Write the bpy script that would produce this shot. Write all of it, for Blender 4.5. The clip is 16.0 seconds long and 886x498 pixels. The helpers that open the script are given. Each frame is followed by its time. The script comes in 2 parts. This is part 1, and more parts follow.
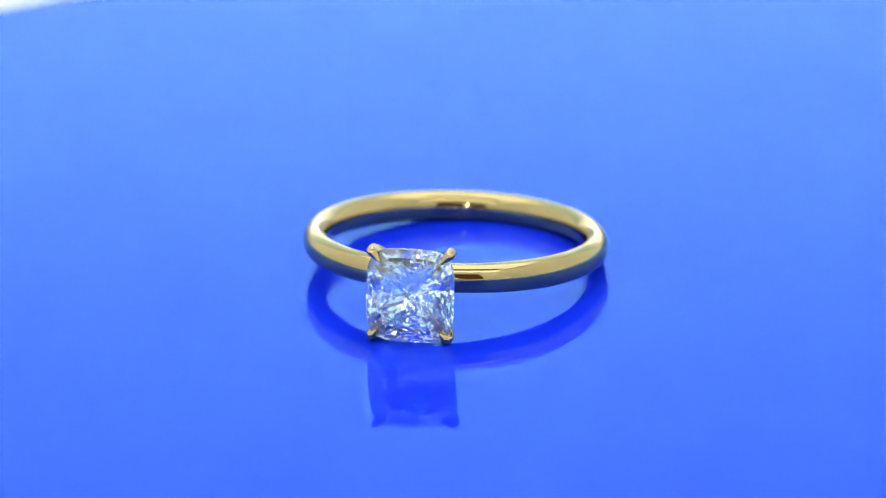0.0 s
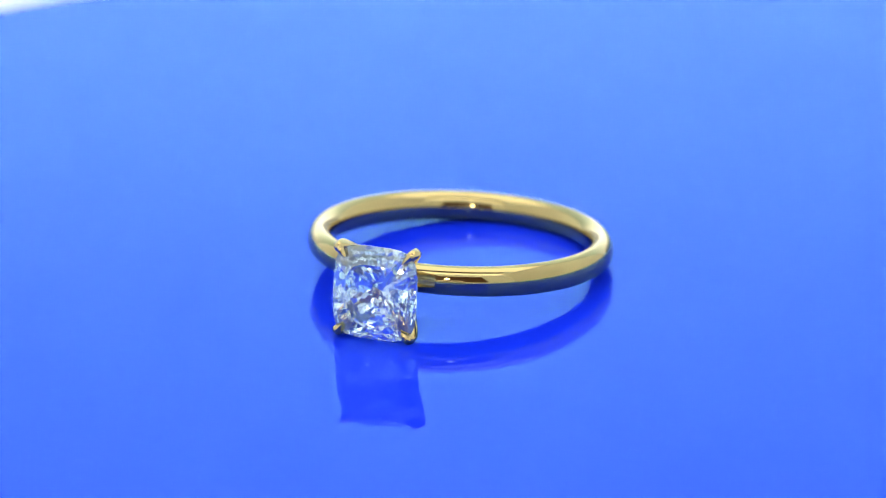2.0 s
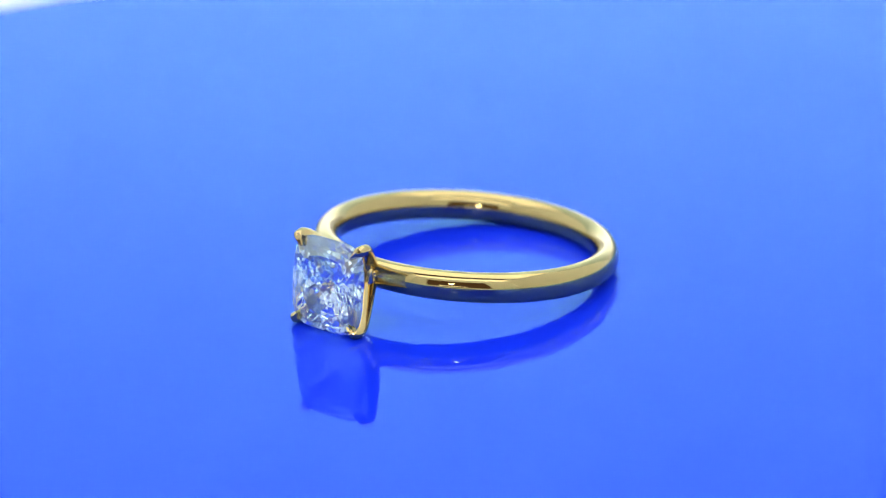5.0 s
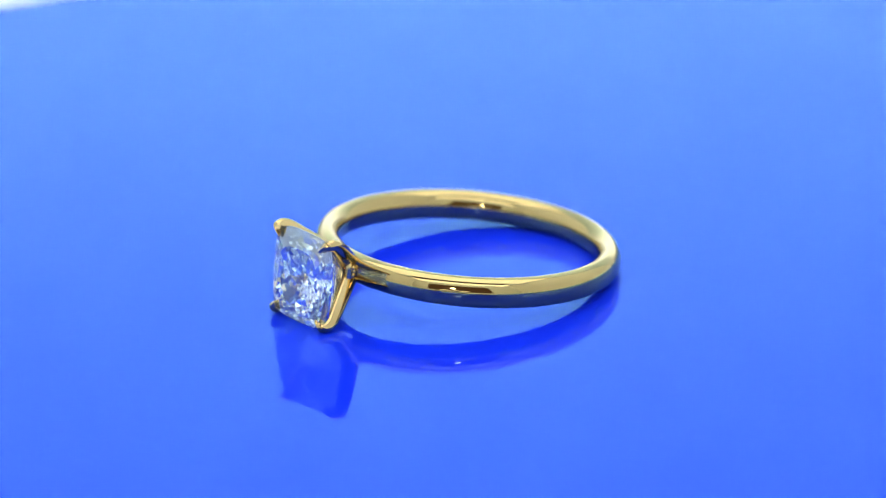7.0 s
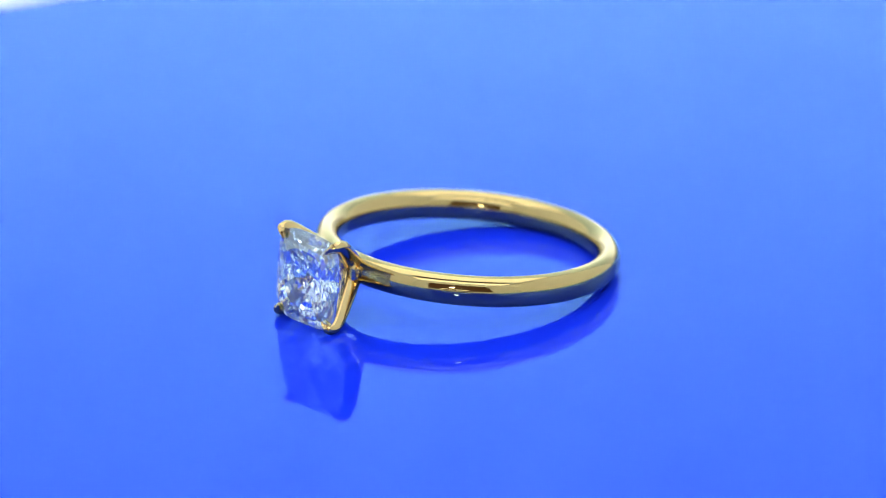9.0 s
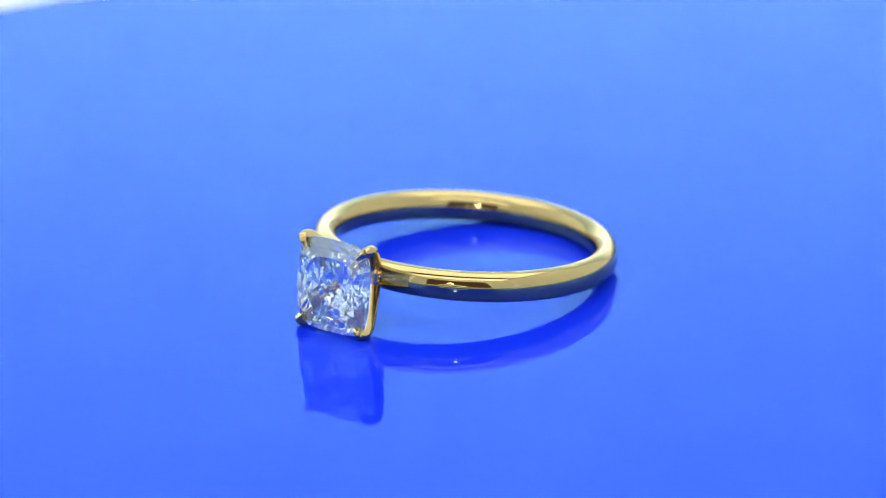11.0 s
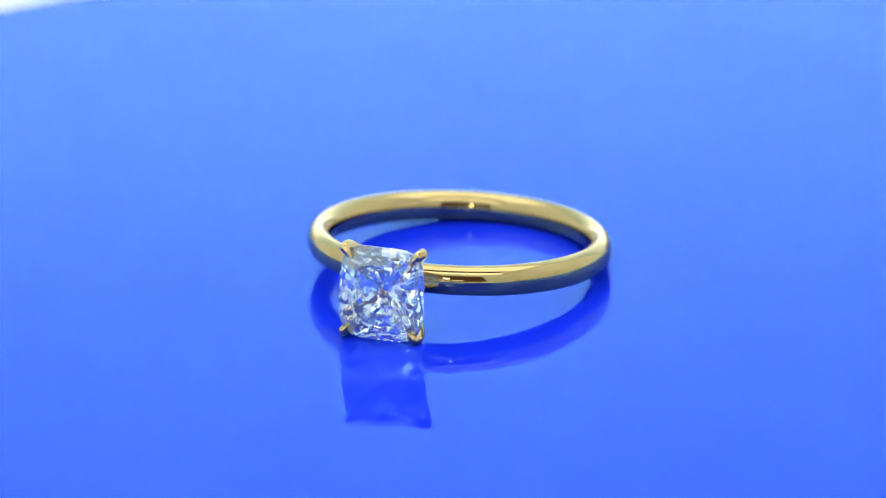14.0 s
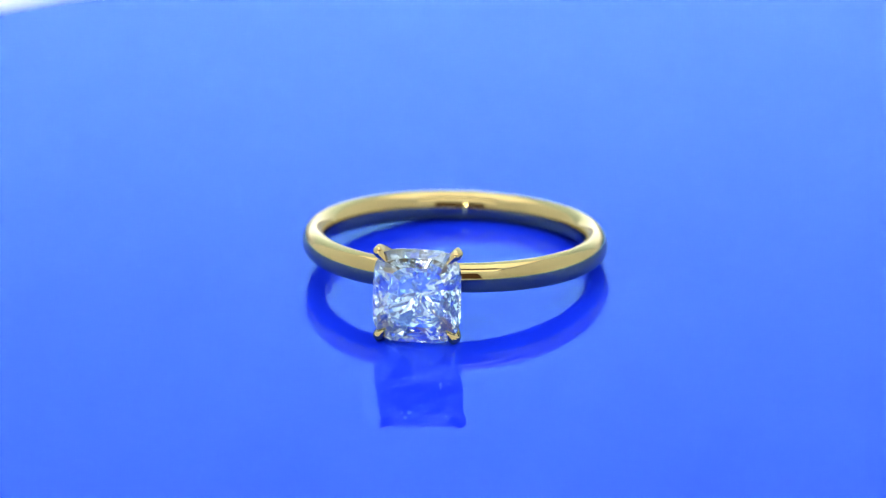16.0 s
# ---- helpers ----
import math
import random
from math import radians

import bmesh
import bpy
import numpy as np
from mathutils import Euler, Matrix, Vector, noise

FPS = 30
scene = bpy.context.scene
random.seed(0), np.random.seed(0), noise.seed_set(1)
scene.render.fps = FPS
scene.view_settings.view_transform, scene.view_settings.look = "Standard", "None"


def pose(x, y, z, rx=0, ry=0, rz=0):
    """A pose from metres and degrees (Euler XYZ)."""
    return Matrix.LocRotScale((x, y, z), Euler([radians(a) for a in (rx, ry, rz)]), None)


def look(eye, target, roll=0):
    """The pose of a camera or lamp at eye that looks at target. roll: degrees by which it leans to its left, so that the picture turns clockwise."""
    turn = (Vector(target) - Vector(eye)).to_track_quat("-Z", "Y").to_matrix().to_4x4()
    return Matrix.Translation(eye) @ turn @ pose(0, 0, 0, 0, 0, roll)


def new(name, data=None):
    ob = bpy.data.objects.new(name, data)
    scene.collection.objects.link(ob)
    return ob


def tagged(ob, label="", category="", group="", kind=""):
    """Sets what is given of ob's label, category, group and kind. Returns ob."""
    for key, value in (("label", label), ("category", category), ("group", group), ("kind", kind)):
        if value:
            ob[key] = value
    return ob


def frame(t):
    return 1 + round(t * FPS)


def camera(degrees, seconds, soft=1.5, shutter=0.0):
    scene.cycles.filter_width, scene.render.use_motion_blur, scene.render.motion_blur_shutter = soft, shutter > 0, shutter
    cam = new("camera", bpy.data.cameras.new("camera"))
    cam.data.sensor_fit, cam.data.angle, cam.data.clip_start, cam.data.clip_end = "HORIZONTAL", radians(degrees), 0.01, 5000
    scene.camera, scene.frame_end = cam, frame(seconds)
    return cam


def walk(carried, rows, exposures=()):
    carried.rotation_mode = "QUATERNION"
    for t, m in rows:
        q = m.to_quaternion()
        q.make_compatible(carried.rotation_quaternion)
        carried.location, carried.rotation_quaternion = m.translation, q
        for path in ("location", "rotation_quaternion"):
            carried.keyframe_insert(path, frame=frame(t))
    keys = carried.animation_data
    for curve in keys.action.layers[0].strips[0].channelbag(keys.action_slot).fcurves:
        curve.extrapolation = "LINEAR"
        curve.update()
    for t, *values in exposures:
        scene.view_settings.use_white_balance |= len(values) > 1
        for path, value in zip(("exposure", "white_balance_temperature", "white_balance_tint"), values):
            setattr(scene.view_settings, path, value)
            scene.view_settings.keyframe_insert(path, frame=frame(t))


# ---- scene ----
MM = 0.001
AXIS = (-0.444 * MM, -4.881 * MM)          # the turntable's axis on the plate
RING_AT = (0.915 * MM, 1.889 * MM, 1.785 * MM)
RING_TILT = (-5.986, 1.227)                # the head props the front of the band up

cam = camera(10.035, 16.0, 1.15)
EYE = look((0, -0.30529, 0.11566), (0, 0, 0), -1.179)
walk(cam, [(0.0, EYE), (16.0, EYE)], exposures=[(0.0, 0.0), (16.0, 0.0)])
cam.data.dof.use_dof = True
cam.data.dof.focus_distance = 0.311
cam.data.dof.aperture_fstop = 38.0

# light bounces many times between the facets of the stone
scene.cycles.max_bounces = 24
scene.cycles.glossy_bounces = 20
scene.cycles.transmission_bounces = 20

# ---- world: the dark room outside the light tent ----
world = bpy.data.worlds.new("dark_room")
world.use_nodes = True
world.node_tree.nodes["Background"].inputs[0].default_value = (0.12, 0.078, 0.055, 1)
world.node_tree.nodes["Background"].inputs[1].default_value = 1.0
scene.world = world


# ---- materials ----
def material(name):
    m = bpy.data.materials.new(name)
    m.use_nodes = True
    nt = m.node_tree
    return m, nt, nt.nodes["Principled BSDF"]


def noise_node(nt, scale, detail=4.0):
    tc = nt.nodes.new("ShaderNodeTexCoord")
    n = nt.nodes.new("ShaderNodeTexNoise")
    n.inputs["Scale"].default_value = scale
    n.inputs["Detail"].default_value = detail
    nt.links.new(tc.outputs["Object"], n.inputs["Vector"])
    return n


def spread(nt, source, lo, hi):
    r = nt.nodes.new("ShaderNodeMapRange")
    r.inputs["From Min"].default_value, r.inputs["From Max"].default_value = 0.3, 0.7
    r.inputs["To Min"].default_value, r.inputs["To Max"].default_value = lo, hi
    nt.links.new(source, r.inputs["Value"])
    return r.outputs["Result"]


def gold(name, colour, rough, bump):
    m, nt, b = material(name)
    b.inputs["Metallic"].default_value = 1.0
    b.inputs["Base Color"].default_value = (*colour, 1)
    nt.links.new(spread(nt, noise_node(nt, 900).outputs["Fac"], rough * 0.6, rough * 1.5), b.inputs["Roughness"])
    bp = nt.nodes.new("ShaderNodeBump")
    bp.inputs["Strength"].default_value = bump
    bp.inputs["Distance"].default_value = 0.00002
    nt.links.new(noise_node(nt, 700, 5).outputs["Fac"], bp.inputs["Height"])
    nt.links.new(bp.outputs["Normal"], b.inputs["Normal"])
    return m


def diamond():
    m, nt, b = material("diamond")
    g = nt.nodes.new("ShaderNodeBsdfGlass")
    g.inputs["IOR"].default_value = 2.42
    g.inputs["Roughness"].default_value = 0.015
    g.inputs["Color"].default_value = (0.95, 0.985, 1.0, 1)
    nt.links.new(g.outputs[0], nt.nodes["Material Output"].inputs["Surface"])
    nt.nodes.remove(b)
    return m


def blue_acrylic():
    m, nt, b = material("blue_acrylic")
    nt.nodes.remove(b)
    d = nt.nodes.new("ShaderNodeBsdfDiffuse")
    mix = nt.nodes.new("ShaderNodeMix")
    mix.data_type = "RGBA"
    mix.inputs["A"].default_value = BLUE_LO
    mix.inputs["B"].default_value = BLUE_HI
    nt.links.new(spread(nt, noise_node(nt, 25, 3).outputs["Fac"], 0, 1), mix.inputs["Factor"])
    nt.links.new(mix.outputs["Result"], d.inputs["Color"])
    g = nt.nodes.new("ShaderNodeBsdfGlossy")
    nt.links.new(spread(nt, noise_node(nt, 60).outputs["Fac"], 0.0, 0.02), g.inputs["Roughness"])
    fr = nt.nodes.new("ShaderNodeFresnel")
    fr.inputs["IOR"].default_value = 1.49
    g.inputs["Color"].default_value = GLOSS
    mx = nt.nodes.new("ShaderNodeMixShader")
    nt.links.new(fr.outputs[0], mx.inputs[0])
    nt.links.new(d.outputs[0], mx.inputs[1])
    nt.links.new(g.outputs[0], mx.inputs[2])
    nt.links.new(mx.outputs[0], nt.nodes["Material Output"].inputs["Surface"])
    return m


def fabric(name, colour):
    m, nt, b = material(name)
    b.inputs["Roughness"].default_value = 0.85
    b.inputs["Specular IOR Level"].default_value = 0.2
    mix = nt.nodes.new("ShaderNodeMix")
    mix.data_type = "RGBA"
    mix.inputs["A"].default_value = (*[c * 0.94 for c in colour], 1)
    mix.inputs["B"].default_value = (*colour, 1)
    nt.links.new(spread(nt, noise_node(nt, 9, 3).outputs["Fac"], 0, 1), mix.inputs["Factor"])
    nt.links.new(mix.outputs["Result"], b.inputs["Base Color"])
    bp = nt.nodes.new("ShaderNodeBump")
    bp.inputs["Strength"].default_value = 0.15
    bp.inputs["Distance"].default_value = 0.0003
    nt.links.new(noise_node(nt, 1500, 2).outputs["Fac"], bp.inputs["Height"])
    nt.links.new(bp.outputs["Normal"], b.inputs["Normal"])
    return m


def painted_falloff():
    """Back wall with reflected light's gradient painted in: pale blue foot, slightly deeper above."""
    m, nt, b = material("painted_falloff_blue")
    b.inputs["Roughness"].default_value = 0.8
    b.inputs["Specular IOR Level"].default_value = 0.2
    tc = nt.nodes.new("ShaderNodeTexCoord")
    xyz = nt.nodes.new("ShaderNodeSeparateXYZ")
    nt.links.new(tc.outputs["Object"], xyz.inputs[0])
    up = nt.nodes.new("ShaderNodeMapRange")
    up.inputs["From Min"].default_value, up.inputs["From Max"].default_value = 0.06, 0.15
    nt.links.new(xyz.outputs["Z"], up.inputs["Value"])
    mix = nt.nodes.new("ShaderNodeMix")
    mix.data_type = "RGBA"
    mix.inputs["A"].default_value = FALLOFF_LOW
    mix.inputs["B"].default_value = FALLOFF_HIGH
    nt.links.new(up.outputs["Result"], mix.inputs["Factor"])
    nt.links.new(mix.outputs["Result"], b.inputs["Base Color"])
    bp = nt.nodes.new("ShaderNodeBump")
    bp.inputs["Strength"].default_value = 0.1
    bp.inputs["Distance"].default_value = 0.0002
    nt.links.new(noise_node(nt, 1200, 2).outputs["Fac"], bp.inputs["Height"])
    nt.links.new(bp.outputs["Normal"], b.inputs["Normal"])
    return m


def glow(name, colour, strength):
    m, nt, b = material(name)
    b.inputs["Base Color"].default_value = (0.8, 0.8, 0.8, 1)
    b.inputs["Emission Color"].default_value = (*colour, 1)
    b.inputs["Emission Strength"].default_value = strength
    return m


BLUE_LO, BLUE_HI, GLOSS = (0.008, 0.034, 0.94, 1), (0.008, 0.039, 0.97, 1), (0.335, 0.64, 1.0, 1)
# reflection gradient painted into the back wall: its foot, then higher up
FALLOFF_LOW, FALLOFF_HIGH = (0.80, 0.87, 0.92, 1), (0.66, 0.84, 0.92, 1)
GOLD = gold("polished_gold", (0.54, 0.405, 0.168), 0.05, 0.3)
GOLD_ROUGH = gold("unpolished_cast_gold", (0.88, 0.66, 0.28), 0.22, 1.0)
GOLD_CAST = gold("cast_gold", (0.62, 0.45, 0.20), 0.07, 0.4)
DIAMOND = diamond()
ACRYLIC = blue_acrylic()
WHITE = fabric("white_fabric", (0.93, 0.945, 0.955))
GREY = fabric("grey_fabric", (0.91, 0.93, 0.945))
FALLOFF = painted_falloff()
LED_TOP = glow("led_diffuser", (0.94, 0.98, 1.0), 1.45)
FRONT_FILL = glow("front_fill_diffuser", (0.94, 0.98, 1.0), 2.1)
BACK_FILL = glow("back_fill_strip", (0.94, 0.98, 1.0), 40.5)
LED_LOW = glow("led_strip_low", (0.96, 0.98, 1.0), 3.0)
LED_SPOT = glow("led_spot", (1.0, 0.97, 0.92), 45.0)
GREY_METAL = gold("grey_aluminium", (0.6, 0.6, 0.6), 0.3, 0.3)


# ---- mesh helpers ----
def mesh_of(name, bm, mat, smooth):
    bmesh.ops.recalc_face_normals(bm, faces=bm.faces)
    me = bpy.data.meshes.new(name)
    for f in bm.faces:
        f.smooth = smooth
    bm.to_mesh(me)
    bm.free()
    me.materials.append(mat)
    return me


def part(name, bm, mat, parent, label="", smooth=True):
    ob = new(name, mesh_of(name, bm, mat, smooth))
    ob.parent = parent
    return tagged(ob, label)


def box(bm, x0, x1, y0, y1, z0, z1):
    r = bmesh.ops.create_cube(bm, size=1)["verts"]
    bmesh.ops.transform(bm, verts=r, matrix=Matrix.Translation(((x0 + x1) / 2, (y0 + y1) / 2, (z0 + z1) / 2)) @ Matrix.Diagonal((x1 - x0, y1 - y0, z1 - z0, 1)))
    return r


def sweep(bm, rings, closed=False):
    """Skin over rows of points; the ends are capped unless the sweep is closed."""
    rows = [[bm.verts.new(p) for p in ring] for ring in rings]
    n = len(rows[0])
    for i in range(len(rows) - (0 if closed else 1)):
        a, b = rows[i], rows[(i + 1) % len(rows)]
        for j in range(n):
            bm.faces.new((a[j], a[(j + 1) % n], b[(j + 1) % n], b[j]))
    if not closed:
        for end in (rings[0], rings[-1]):
            bm.faces.new([bm.verts.new(p) for p in end])


def spline(points, steps):
    """Points on a smooth line through the given ones (Catmull-Rom)."""
    p = [Vector(q) for q in points]
    p = [2 * p[0] - p[1]] + p + [2 * p[-1] - p[-2]]
    out = []
    for i in range(1, len(p) - 2):
        for k in range(steps):
            t = k / steps
            a, b, c, d = p[i - 1:i + 3]
            out.append(0.5 * (2 * b + (c - a) * t + (2 * a - 5 * b + 4 * c - d) * t * t + (3 * b - a - 3 * c + d) * t ** 3))
    return out + [p[-2]]


# ---- the light tent ----
def tent():
    bm = bmesh.new()
    box(bm, -0.32, 0.32, -0.38, 0.30, -0.012, -0.004)
    tagged(new("floor", mesh_of("floor", bm, WHITE, False)), "plain white fabric floor of the light tent", "floor", kind="structure")
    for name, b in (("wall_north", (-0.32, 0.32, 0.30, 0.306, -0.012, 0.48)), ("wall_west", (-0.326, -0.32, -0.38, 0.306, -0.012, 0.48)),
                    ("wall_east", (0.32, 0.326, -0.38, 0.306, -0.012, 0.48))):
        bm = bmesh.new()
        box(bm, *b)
        # unseen back wall; its painted gradient tints what the plate reflects
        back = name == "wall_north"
        tagged(new(name, mesh_of(name, bm, FALLOFF if back else WHITE, False)), "unseen back wall, pale blue with a painted light gradient" if back else "plain white fabric wall of the light tent", "wall", kind="structure")
    bm = bmesh.new()
    for b in ((-0.326, -0.205, -0.386, -0.38, -0.012, 0.48), (0.135, 0.326, -0.386, -0.38, -0.012, 0.48), (-0.205, 0.135, -0.386, -0.38, 0.30, 0.48), (-0.205, 0.135, -0.386, -0.38, -0.012, 0.022)):
        box(bm, *b)
    tagged(new("wall_south", mesh_of("wall_south", bm, GREY, False)), "light grey fabric wall with an opening for the camera", "wall", kind="structure")
    bm = bmesh.new()
    for b in ((-0.326, 0.326, -0.13, 0.306, 0.48, 0.486), (-0.326, 0.326, -0.386, -0.22, 0.48, 0.486), (-0.326, -0.24, -0.22, -0.13, 0.48, 0.486), (0.24, 0.326, -0.22, -0.13, 0.48, 0.486)):
        box(bm, *b)
    tagged(new("ceiling", mesh_of("ceiling", bm, WHITE, False)), "white fabric tent top with a dark slot", "ceiling", kind="structure")


def ceiling_lamp(y, depth, mat):
    lamp = tagged(new("ceiling_lamp"), "unseen flat white led light panel added under the tent top", "lamp", "ceiling lamps")
    lamp.location = (0, y, 0.468)
    w, d = 0.30, depth / 2
    bm = bmesh.new()
    for b in ((-w, w, d - 0.008, d), (-w, w, -d, 0.008 - d), (-w, 0.008 - w, 0.008 - d, d - 0.008), (w - 0.008, w, 0.008 - d, d - 0.008)):
        box(bm, *b, -0.002, 0.012)
    part("frame", bm, GREY_METAL, lamp, "grey aluminium frame", False)
    bm = bmesh.new()
    box(bm, 0.008 - w, w - 0.008, 0.008 - d, d - 0.008, 0.002, 0.008)
    part("diffuser", bm, mat, lamp, "glowing white diffuser", False)


# added fill, unseen: lifts the back wall so its reflection brightens the plate
def added_back_fill():
    lamp = tagged(new("unseen_light_bar"), "unseen low led bar added to brighten the back wall", "lamp")
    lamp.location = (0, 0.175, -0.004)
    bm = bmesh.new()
    # front plate keeps the added light off the ring
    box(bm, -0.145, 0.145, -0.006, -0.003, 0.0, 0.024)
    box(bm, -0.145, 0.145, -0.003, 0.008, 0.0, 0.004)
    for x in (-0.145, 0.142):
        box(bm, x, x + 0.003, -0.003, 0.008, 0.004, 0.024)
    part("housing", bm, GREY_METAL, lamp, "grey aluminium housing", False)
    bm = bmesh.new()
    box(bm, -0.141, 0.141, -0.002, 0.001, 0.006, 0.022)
    part("diffuser", bm, BACK_FILL, lamp, "glowing white strip", False)


def front_light():
    lamp = tagged(new("unseen_light_bar"), "short white led light bar on two thin legs", "lamp")
    lamp.location = (-0.055, -0.358, -0.004)
    bm = bmesh.new()
    box(bm, -0.07, 0.07, -0.010, 0.0, 0.050, 0.070)
    part("housing", bm, GREY_METAL, lamp, "grey aluminium housing", False)
    bm = bmesh.new()
    box(bm, -0.066, 0.066, 0.0, 0.002, 0.055, 0.064)
    part("diffuser", bm, LED_LOW, lamp, "glowing white strip", False)
    for x in (-0.055, 0.055):
        bm = bmesh.new()
        sweep(bm, [[(x + 0.003 * math.cos(2 * math.pi * j / 12), -0.005 + 0.003 * math.sin(2 * math.pi * j / 12), z) for j in range(12)] for z in (0.0, 0.050)])
        part("leg", bm, GREY_METAL, lamp, "thin grey metal leg")


def disc():
    thing = tagged(new("turntable_plate"), "round glossy deep blue acrylic turntable plate", "turntable")
    bm = bmesh.new()
    r, seg = PLATE_R, 256
    prof = [(r - 0.0006, 0.0), (r - 0.0002, -0.0002), (r, -0.0006), (r, -0.0034), (r - 0.0005, -0.0039)]
    rows = [[(PLATE_AT[0] + a * math.cos(2 * math.pi * i / seg), PLATE_AT[1] + a * math.sin(2 * math.pi * i / seg), z) for i in range(seg)] for a, z in prof]
    sweep(bm, rows)
    part("plate", bm, ACRYLIC, thing, "", False)
    return thing


# ---- the ring ----
BAND_IN, BAND_RR, BAND_RH = 8.19, 0.80, 0.985
GIRDLE = 12.42                 # girdle plane's distance from the band's centre
HEAD_YAW, HEAD_OFF = 3.3, -0.24
STONE_A, STONE_B, STONE_W, STONE_V = 2.74, 2.97, 0.66, -0.15


def head(u, v, w):
    """A point of the setting: u across, v up, w outwards from the girdle, in mm."""
    a = radians(HEAD_YAW)
    y = -(GIRDLE + w)
    return Vector((u * math.cos(a) + HEAD_OFF, y + u * math.sin(a), v)) * MM


def cushion(t, a, b, p=3.1):
    c, s = math.cos(t), math.sin(t)
    return a * math.copysign(abs(c) ** (2 / p), c), b * math.copysign(abs(s) ** (2 / p), s)


def band(parent):
    bm = bmesh.new()
    rows, n, m = [], 240, 32
    for i in range(n):
        a = 2 * math.pi * i / n
        near = max(0.0, math.cos(a)) ** 6
        rr, rh = BAND_RR * (1 - 0.03 * near), BAND_RH * (1 - 0.05 * near)
        row = []
        for j in range(m):
            cx, cz = cushion(2 * math.pi * j / m, 1.0, 1.0, 2.25 if j > m // 2 else 1.98 if j < m // 4 else 1.78)
            r = BAND_IN + BAND_RR + rr * cx
            row.append(Vector((r * math.sin(a), -r * math.cos(a), rh * cz)) * MM)
        rows.append(row)
    sweep(bm, rows, True)
    return part("band", bm, GOLD, parent, "polished plain yellow gold band")


def stitch(bm, coarse, fine):
    """Facets between a closed row of points and one of the same count or twice as many."""
    n, m = len(coarse), len(fine)
    for i in range(n):
        if m == 2 * n:
            bm.faces.new((coarse[i], fine[(2 * i - 1) % m], fine[2 * i]))
            bm.faces.new((coarse[i], fine[2 * i], fine[(2 * i + 1) % m]))
            bm.faces.new((coarse[i], fine[(2 * i + 1) % m], coarse[(i + 1) % n]))
        else:
            bm.faces.new((coarse[i], fine[i], coarse[(i + 1) % n]))
            bm.faces.new((fine[i], fine[(i + 1) % n], coarse[(i + 1) % n]))


# the one broad facet of the pavilion: direction, slope and distance from the middle in mm
WIDE_FACETS = ((223.95, 47.44, 1.96),)


def gemstone(parent):
    bm = bmesh.new()
    rnd = random.Random(9)

    def row(count, off, k, w, j=0.0, p=4.0):
        out = []
        for i in range(count):
            u, v = cushion(2 * math.pi * (i + off) / count, STONE_A * k, STONE_B * k, p)
            spot = Vector((u + rnd.uniform(-j, j), v + rnd.uniform(-j, j), w + rnd.uniform(-j, j) * 0.7))
            for azimuth, slope, reach in WIDE_FACETS if w < -0.6 else ():
                a, t = radians(azimuth), radians(slope)
                away = Vector((math.cos(a) * math.sin(t), math.sin(a) * math.sin(t), -math.cos(t)))
                spot -= away * max(0.0, away.dot(spot) - reach)
            out.append(bm.verts.new(head(spot.x, spot.y + STONE_V, spot.z + STONE_W)))
        return out

    n = 36
    table = row(n // 2, 0.0, 0.64, 0.48, 0.0, 3.2)
    crown = row(n, 0.0, 0.83, 0.315, 0.012, 3.7)
    girdle = row(2 * n, 0.0, 1.0, 0.03)
    under = row(2 * n, 0.0, 1.0, -0.05)
    bm.faces.new(table)
    stitch(bm, table, crown)
    stitch(bm, crown, girdle)
    stitch(bm, girdle, under)
    last = row(n, 0.0, 0.88, -0.43, 0.05, 3.7)
    stitch(bm, last, under)
    off = 0.0
    for k, w, p in ((0.75, -0.84, 3.4), (0.62, -1.23, 3.1), (0.49, -1.60, 2.8), (0.36, -1.95, 2.6)):
        off += 0.5
        tier = row(n, off, k, w, 0.04, p)
        stitch(bm, last, tier)
        last = tier
    half = row(n // 2, off / 2, 0.20, -2.31, 0.03, 2.4)
    stitch(bm, half, last)
    tip = bm.verts.new(head(0, STONE_V, STONE_W - 2.64))
    for i in range(n // 2):
        bm.faces.new((half[i], half[(i + 1) % (n // 2)], tip))
    return part("gemstone", bm, DIAMOND, parent, "clear cushion-cut faceted diamond", False)


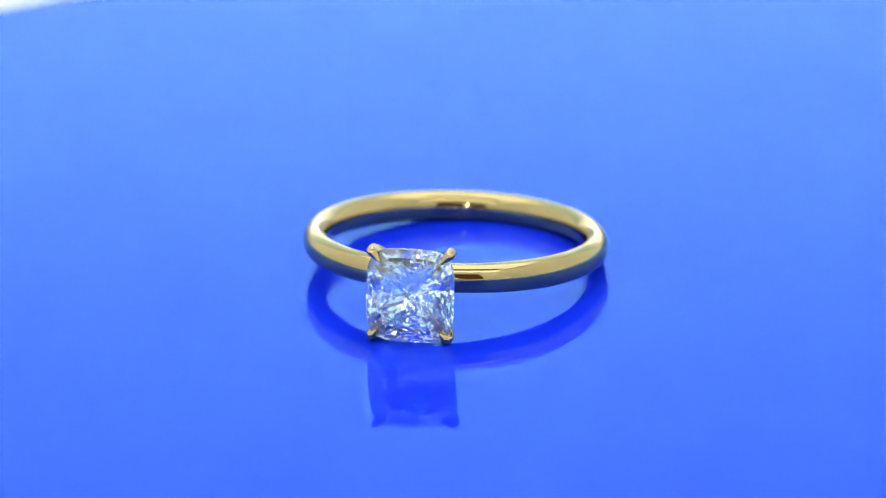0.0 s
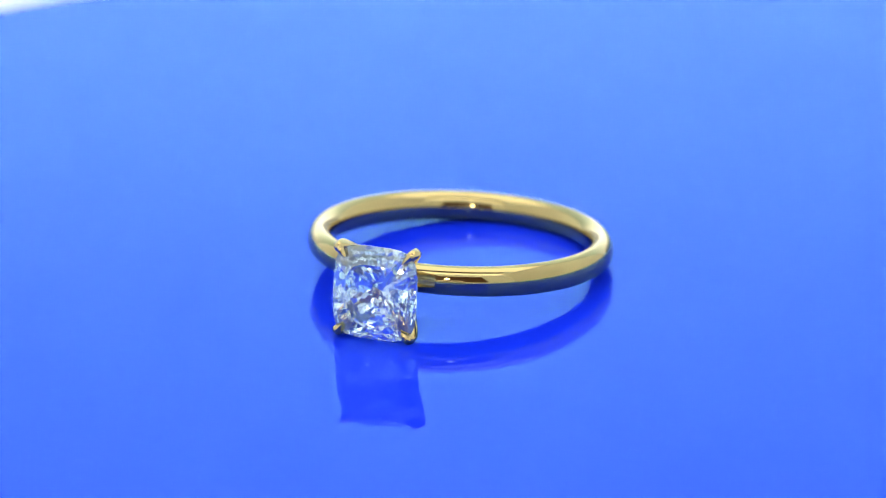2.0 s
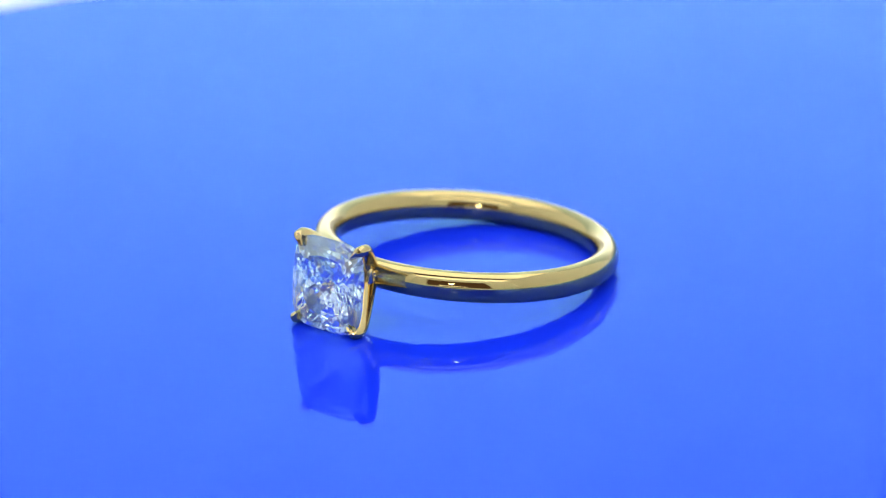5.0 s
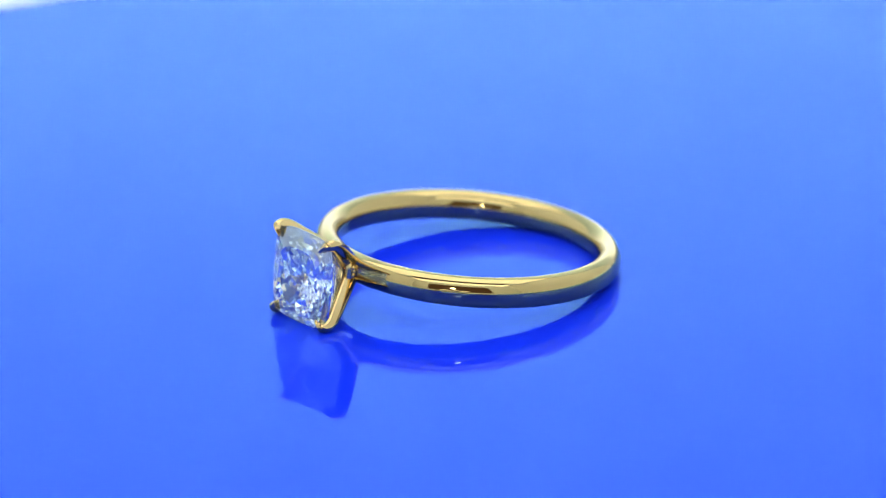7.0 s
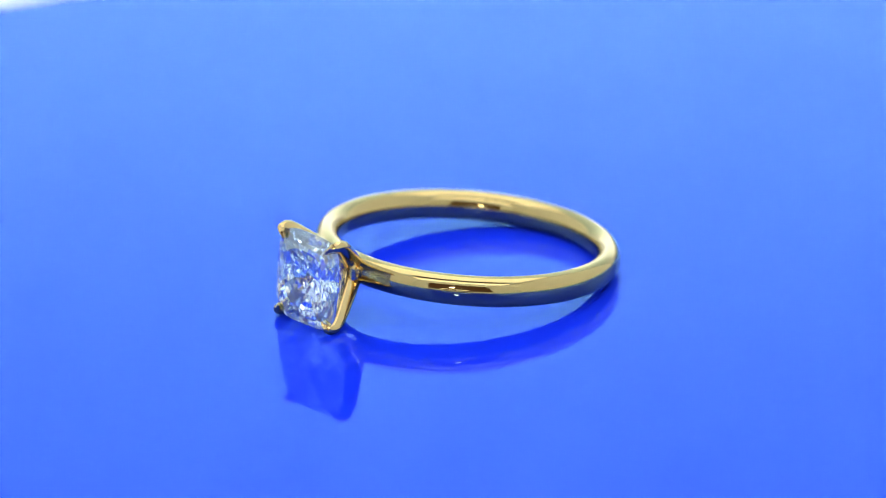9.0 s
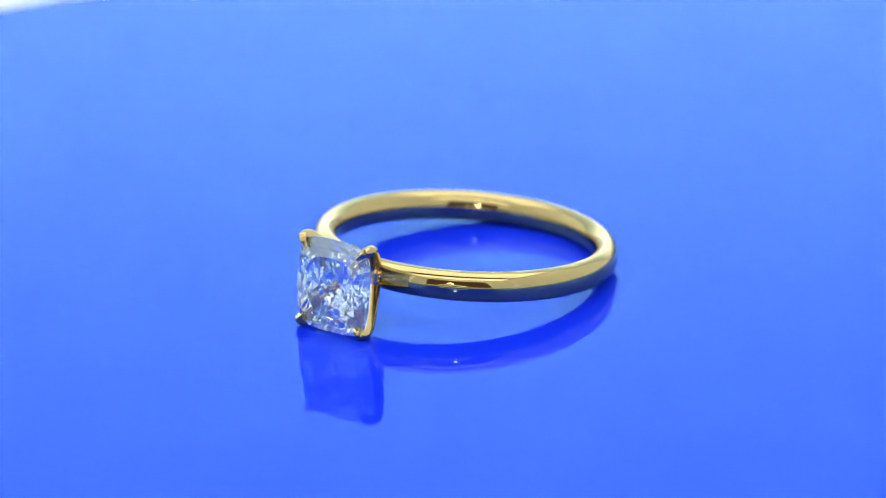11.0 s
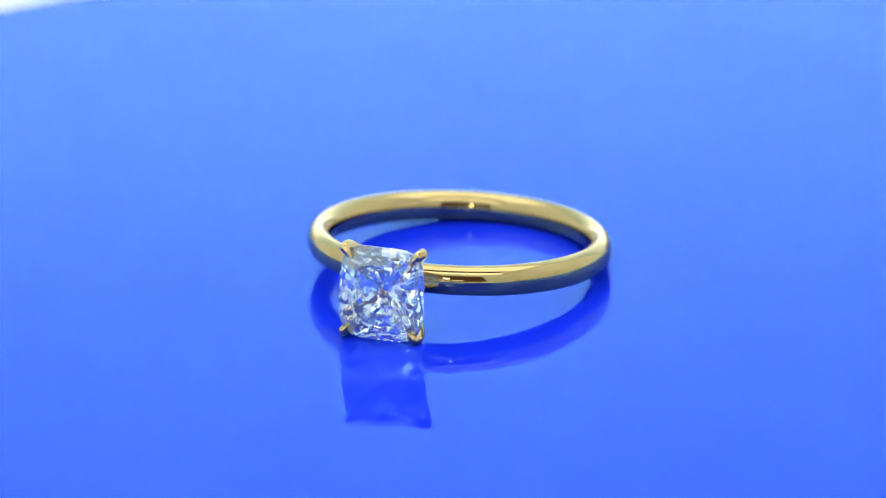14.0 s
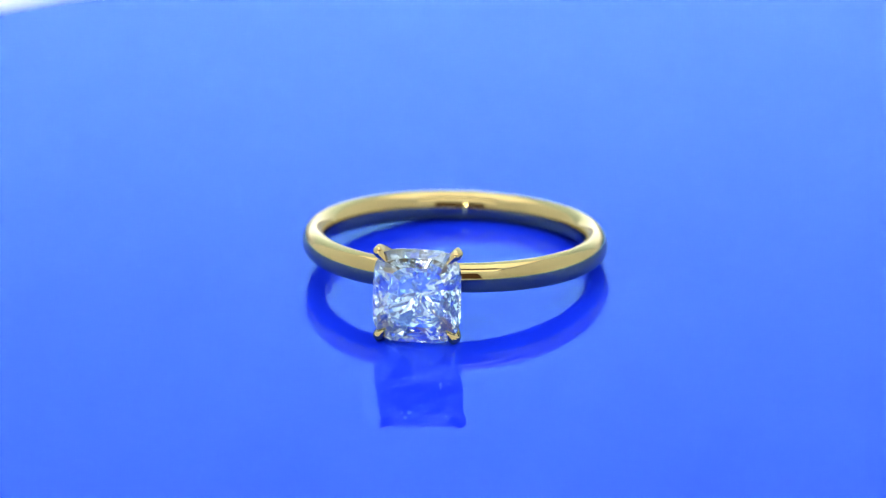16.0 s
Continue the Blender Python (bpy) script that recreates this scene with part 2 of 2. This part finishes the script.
def prong(parent, su, sv):
    if sv < 0:
        su, sv = su * 0.98, sv * 1.09
    claw = 1.88 if sv > 0 else 2.0
    line = spline([head(su * 0.30, sv * 0.34, -2.75), head(su * 0.98, sv * 1.07, -1.80), head(su * 1.84, sv * 1.98, -0.55), head(su * 2.29, sv * 2.47, 0.20),
                   head(su * 2.36, sv * 2.54, 0.72), head(su * 2.22, sv * 2.40, 0.97), head(su * claw, sv * (claw + 0.16), 1.06)], 6)
    bm = bmesh.new()
    rows = []
    side = (head(su, -sv, 0) - head(0, 0, 0)).normalized()
    last = len(line) - 1
    for i, p in enumerate(line):
        d = (line[min(i + 1, last)] - line[max(i - 1, 0)]).normalized()
        b = (side - d * side.dot(d)).normalized()
        c = d.cross(b)
        f = i / last
        wide = 0.33 if sv > 0 else 0.42 - 0.20 * max(0.0, f - 0.4) / 0.6
        thick = 0.64 - (0.38 if sv > 0 else 0.46) * f
        if f > 0.72:
            g = (f - 0.72) / 0.28
            wide, thick = wide * (1 - 0.75 * g ** 1.3), thick * (1 - 0.55 * g ** 2)
        row = []
        ridge = 3.4 - 2.1 * max(0.0, min(1.0, (f - 0.62) / 0.2))
        for j in range(14):
            x, y = cushion(2 * math.pi * (j + 0.5) / 14, wide, thick, ridge)
            row.append(p + (b * x + c * y) * MM)
        rows.append(row)
    cut = int(0.70 * last)
    sweep(bm, rows[:cut + 1])
    stem = part("prong", bm, GOLD_CAST, parent, "tapered gold prong")
    bm = bmesh.new()
    sweep(bm, rows[cut:])
    part("claw", bm, GOLD_CAST, stem, "pointed gold claw tip bent over the stone", False)
    return stem


def gallery(parent):
    bm = bmesh.new()
    rows = []
    for i in range(48):
        t = 2 * math.pi * i / 48
        row = []
        for j in range(10):
            q = 2 * math.pi * j / 10
            u, v = cushion(t, 0.80 + 0.20 * math.cos(q), 0.80 + 0.20 * math.cos(q), 2.6)
            row.append(head(u, v, -2.35 + 0.26 * math.sin(q)))
        rows.append(row)
    sweep(bm, rows, True)
    part("gallery", bm, GOLD_ROUGH, parent, "small gold collar under the stone")
    bm = bmesh.new()
    sweep(bm, [[head(0.62 * k * math.cos(2 * math.pi * j / 16), 0.66 * k * math.sin(2 * math.pi * j / 16), w) for j in range(16)] for w, k in ((-3.3, 1.25), (-2.9, 1.05), (-2.6, 1.0), (-2.45, 0.9))])
    part("bridge", bm, GOLD_ROUGH, parent, "gold joint between band and setting")


def solder(parent):
    """Uneven beads of solder where the setting meets the band."""
    rnd = random.Random(12)
    bm = bmesh.new()
    for k in range(16):
        t = 2 * math.pi * (k + rnd.uniform(-0.3, 0.3)) / 16
        r = rnd.uniform(0.13, 0.24)
        w = rnd.uniform(-3.0, -2.55)
        c = head(0.86 * math.cos(t), 0.74 * math.sin(t), w)
        verts = bmesh.ops.create_icosphere(bm, subdivisions=2, radius=r * MM)["verts"]
        for v in verts:
            v.co = c + v.co * rnd.uniform(0.82, 1.12)
    part("solder_seam", bm, GOLD_ROUGH, parent, "rough uneven beads of gold solder")


def ring():
    thing = tagged(new("diamond_ring"), "yellow gold diamond solitaire ring lying on the blue plate", "ring")
    band(thing)
    gemstone(thing)
    for su, sv in ((-1, 1), (1, 1), (-1, -1), (1, -1)):
        prong(thing, su, sv)
    gallery(thing)
    solder(thing)
    return thing


def spot_lamp():
    lamp = tagged(new("led_spot_lamp"), "small round white led lamp on a thin stand", "lamp")
    lamp.location = (-0.055, -0.33, -0.004)
    aim = look((0, 0, 0.129), (0.055, 0.33, 0.004))
    bm = bmesh.new()
    sweep(bm, [[(r * math.cos(2 * math.pi * j / 24), r * math.sin(2 * math.pi * j / 24) - 0.012, z) for j in range(24)] for r, z in ((0.022, 0.0), (0.022, 0.003), (0.020, 0.005), (0.003, 0.006))])
    part("base", bm, GREY_METAL, lamp, "round grey metal base")
    bm = bmesh.new()
    sweep(bm, [[(0.003 * math.cos(2 * math.pi * j / 16), 0.003 * math.sin(2 * math.pi * j / 16) - 0.012, z) for j in range(16)] for z in (0.005, 0.126)])
    part("pole", bm, GREY_METAL, lamp, "thin grey metal pole")
    bm = bmesh.new()
    sweep(bm, [[(r * math.cos(2 * math.pi * j / 32), r * math.sin(2 * math.pi * j / 32), z) for j in range(32)] for r, z in ((0.009, 0.03), (0.012, 0.025), (0.013, 0.0), (0.0125, -0.004), (0.0115, -0.004), (0.011, -0.0005))])
    part("housing", bm, GREY_METAL, lamp, "grey aluminium housing").matrix_basis = aim
    bm = bmesh.new()
    sweep(bm, [[(r * math.cos(2 * math.pi * j / 32), r * math.sin(2 * math.pi * j / 32), z) for j in range(32)] for r, z in ((0.0105, -0.0008), (0.0105, -0.0014), (0.006, -0.003), (0.001, -0.0036))])
    part("lens", bm, LED_SPOT, lamp, "glowing white lens").matrix_basis = aim


PLATE_R, PLATE_AT = 0.0722, (0.005, -0.004)
tent()
# unseen panels, added: one lights the tent, one lifts front wall and stone
ceiling_lamp(0.085, 0.40, LED_TOP)
ceiling_lamp(-0.302, 0.146, FRONT_FILL)
added_back_fill()
front_light()
spot_lamp()
PLATE = disc()
RING = ring()

# turn of the plate, in degrees clockwise from above
TURNS = ((0.0, 11.9), (1.0, 17.7), (2.0, 23.4), (3.0, 29.05), (4.0, 34.75), (5.0, 40.5), (6.0, 46.25), (7.0, 51.85), (7.5, 54.6), (7.7, 55.6), (7.8, 55.9), (7.9, 55.6),
         (8.1, 54.5), (8.5, 52.1), (9.0, 49.4), (10.0, 43.9), (11.0, 38.35), (12.0, 32.7), (13.0, 26.9), (14.0, 21.2), (15.0, 15.4), (16.0, 9.7))


def motions():
    at = Matrix.Translation((AXIS[0], AXIS[1], 0))
    seat = pose(*RING_AT, 0, 0, 0) @ pose(0, 0, 0, RING_TILT[0]) @ pose(0, 0, 0, 0, RING_TILT[1])
    walk(PLATE, [(t, at @ pose(0, 0, 0, 0, 0, -a)) for t, a in TURNS])
    walk(RING, [(t, at @ pose(0, 0, 0, 0, 0, -a) @ seat) for t, a in TURNS])


motions()
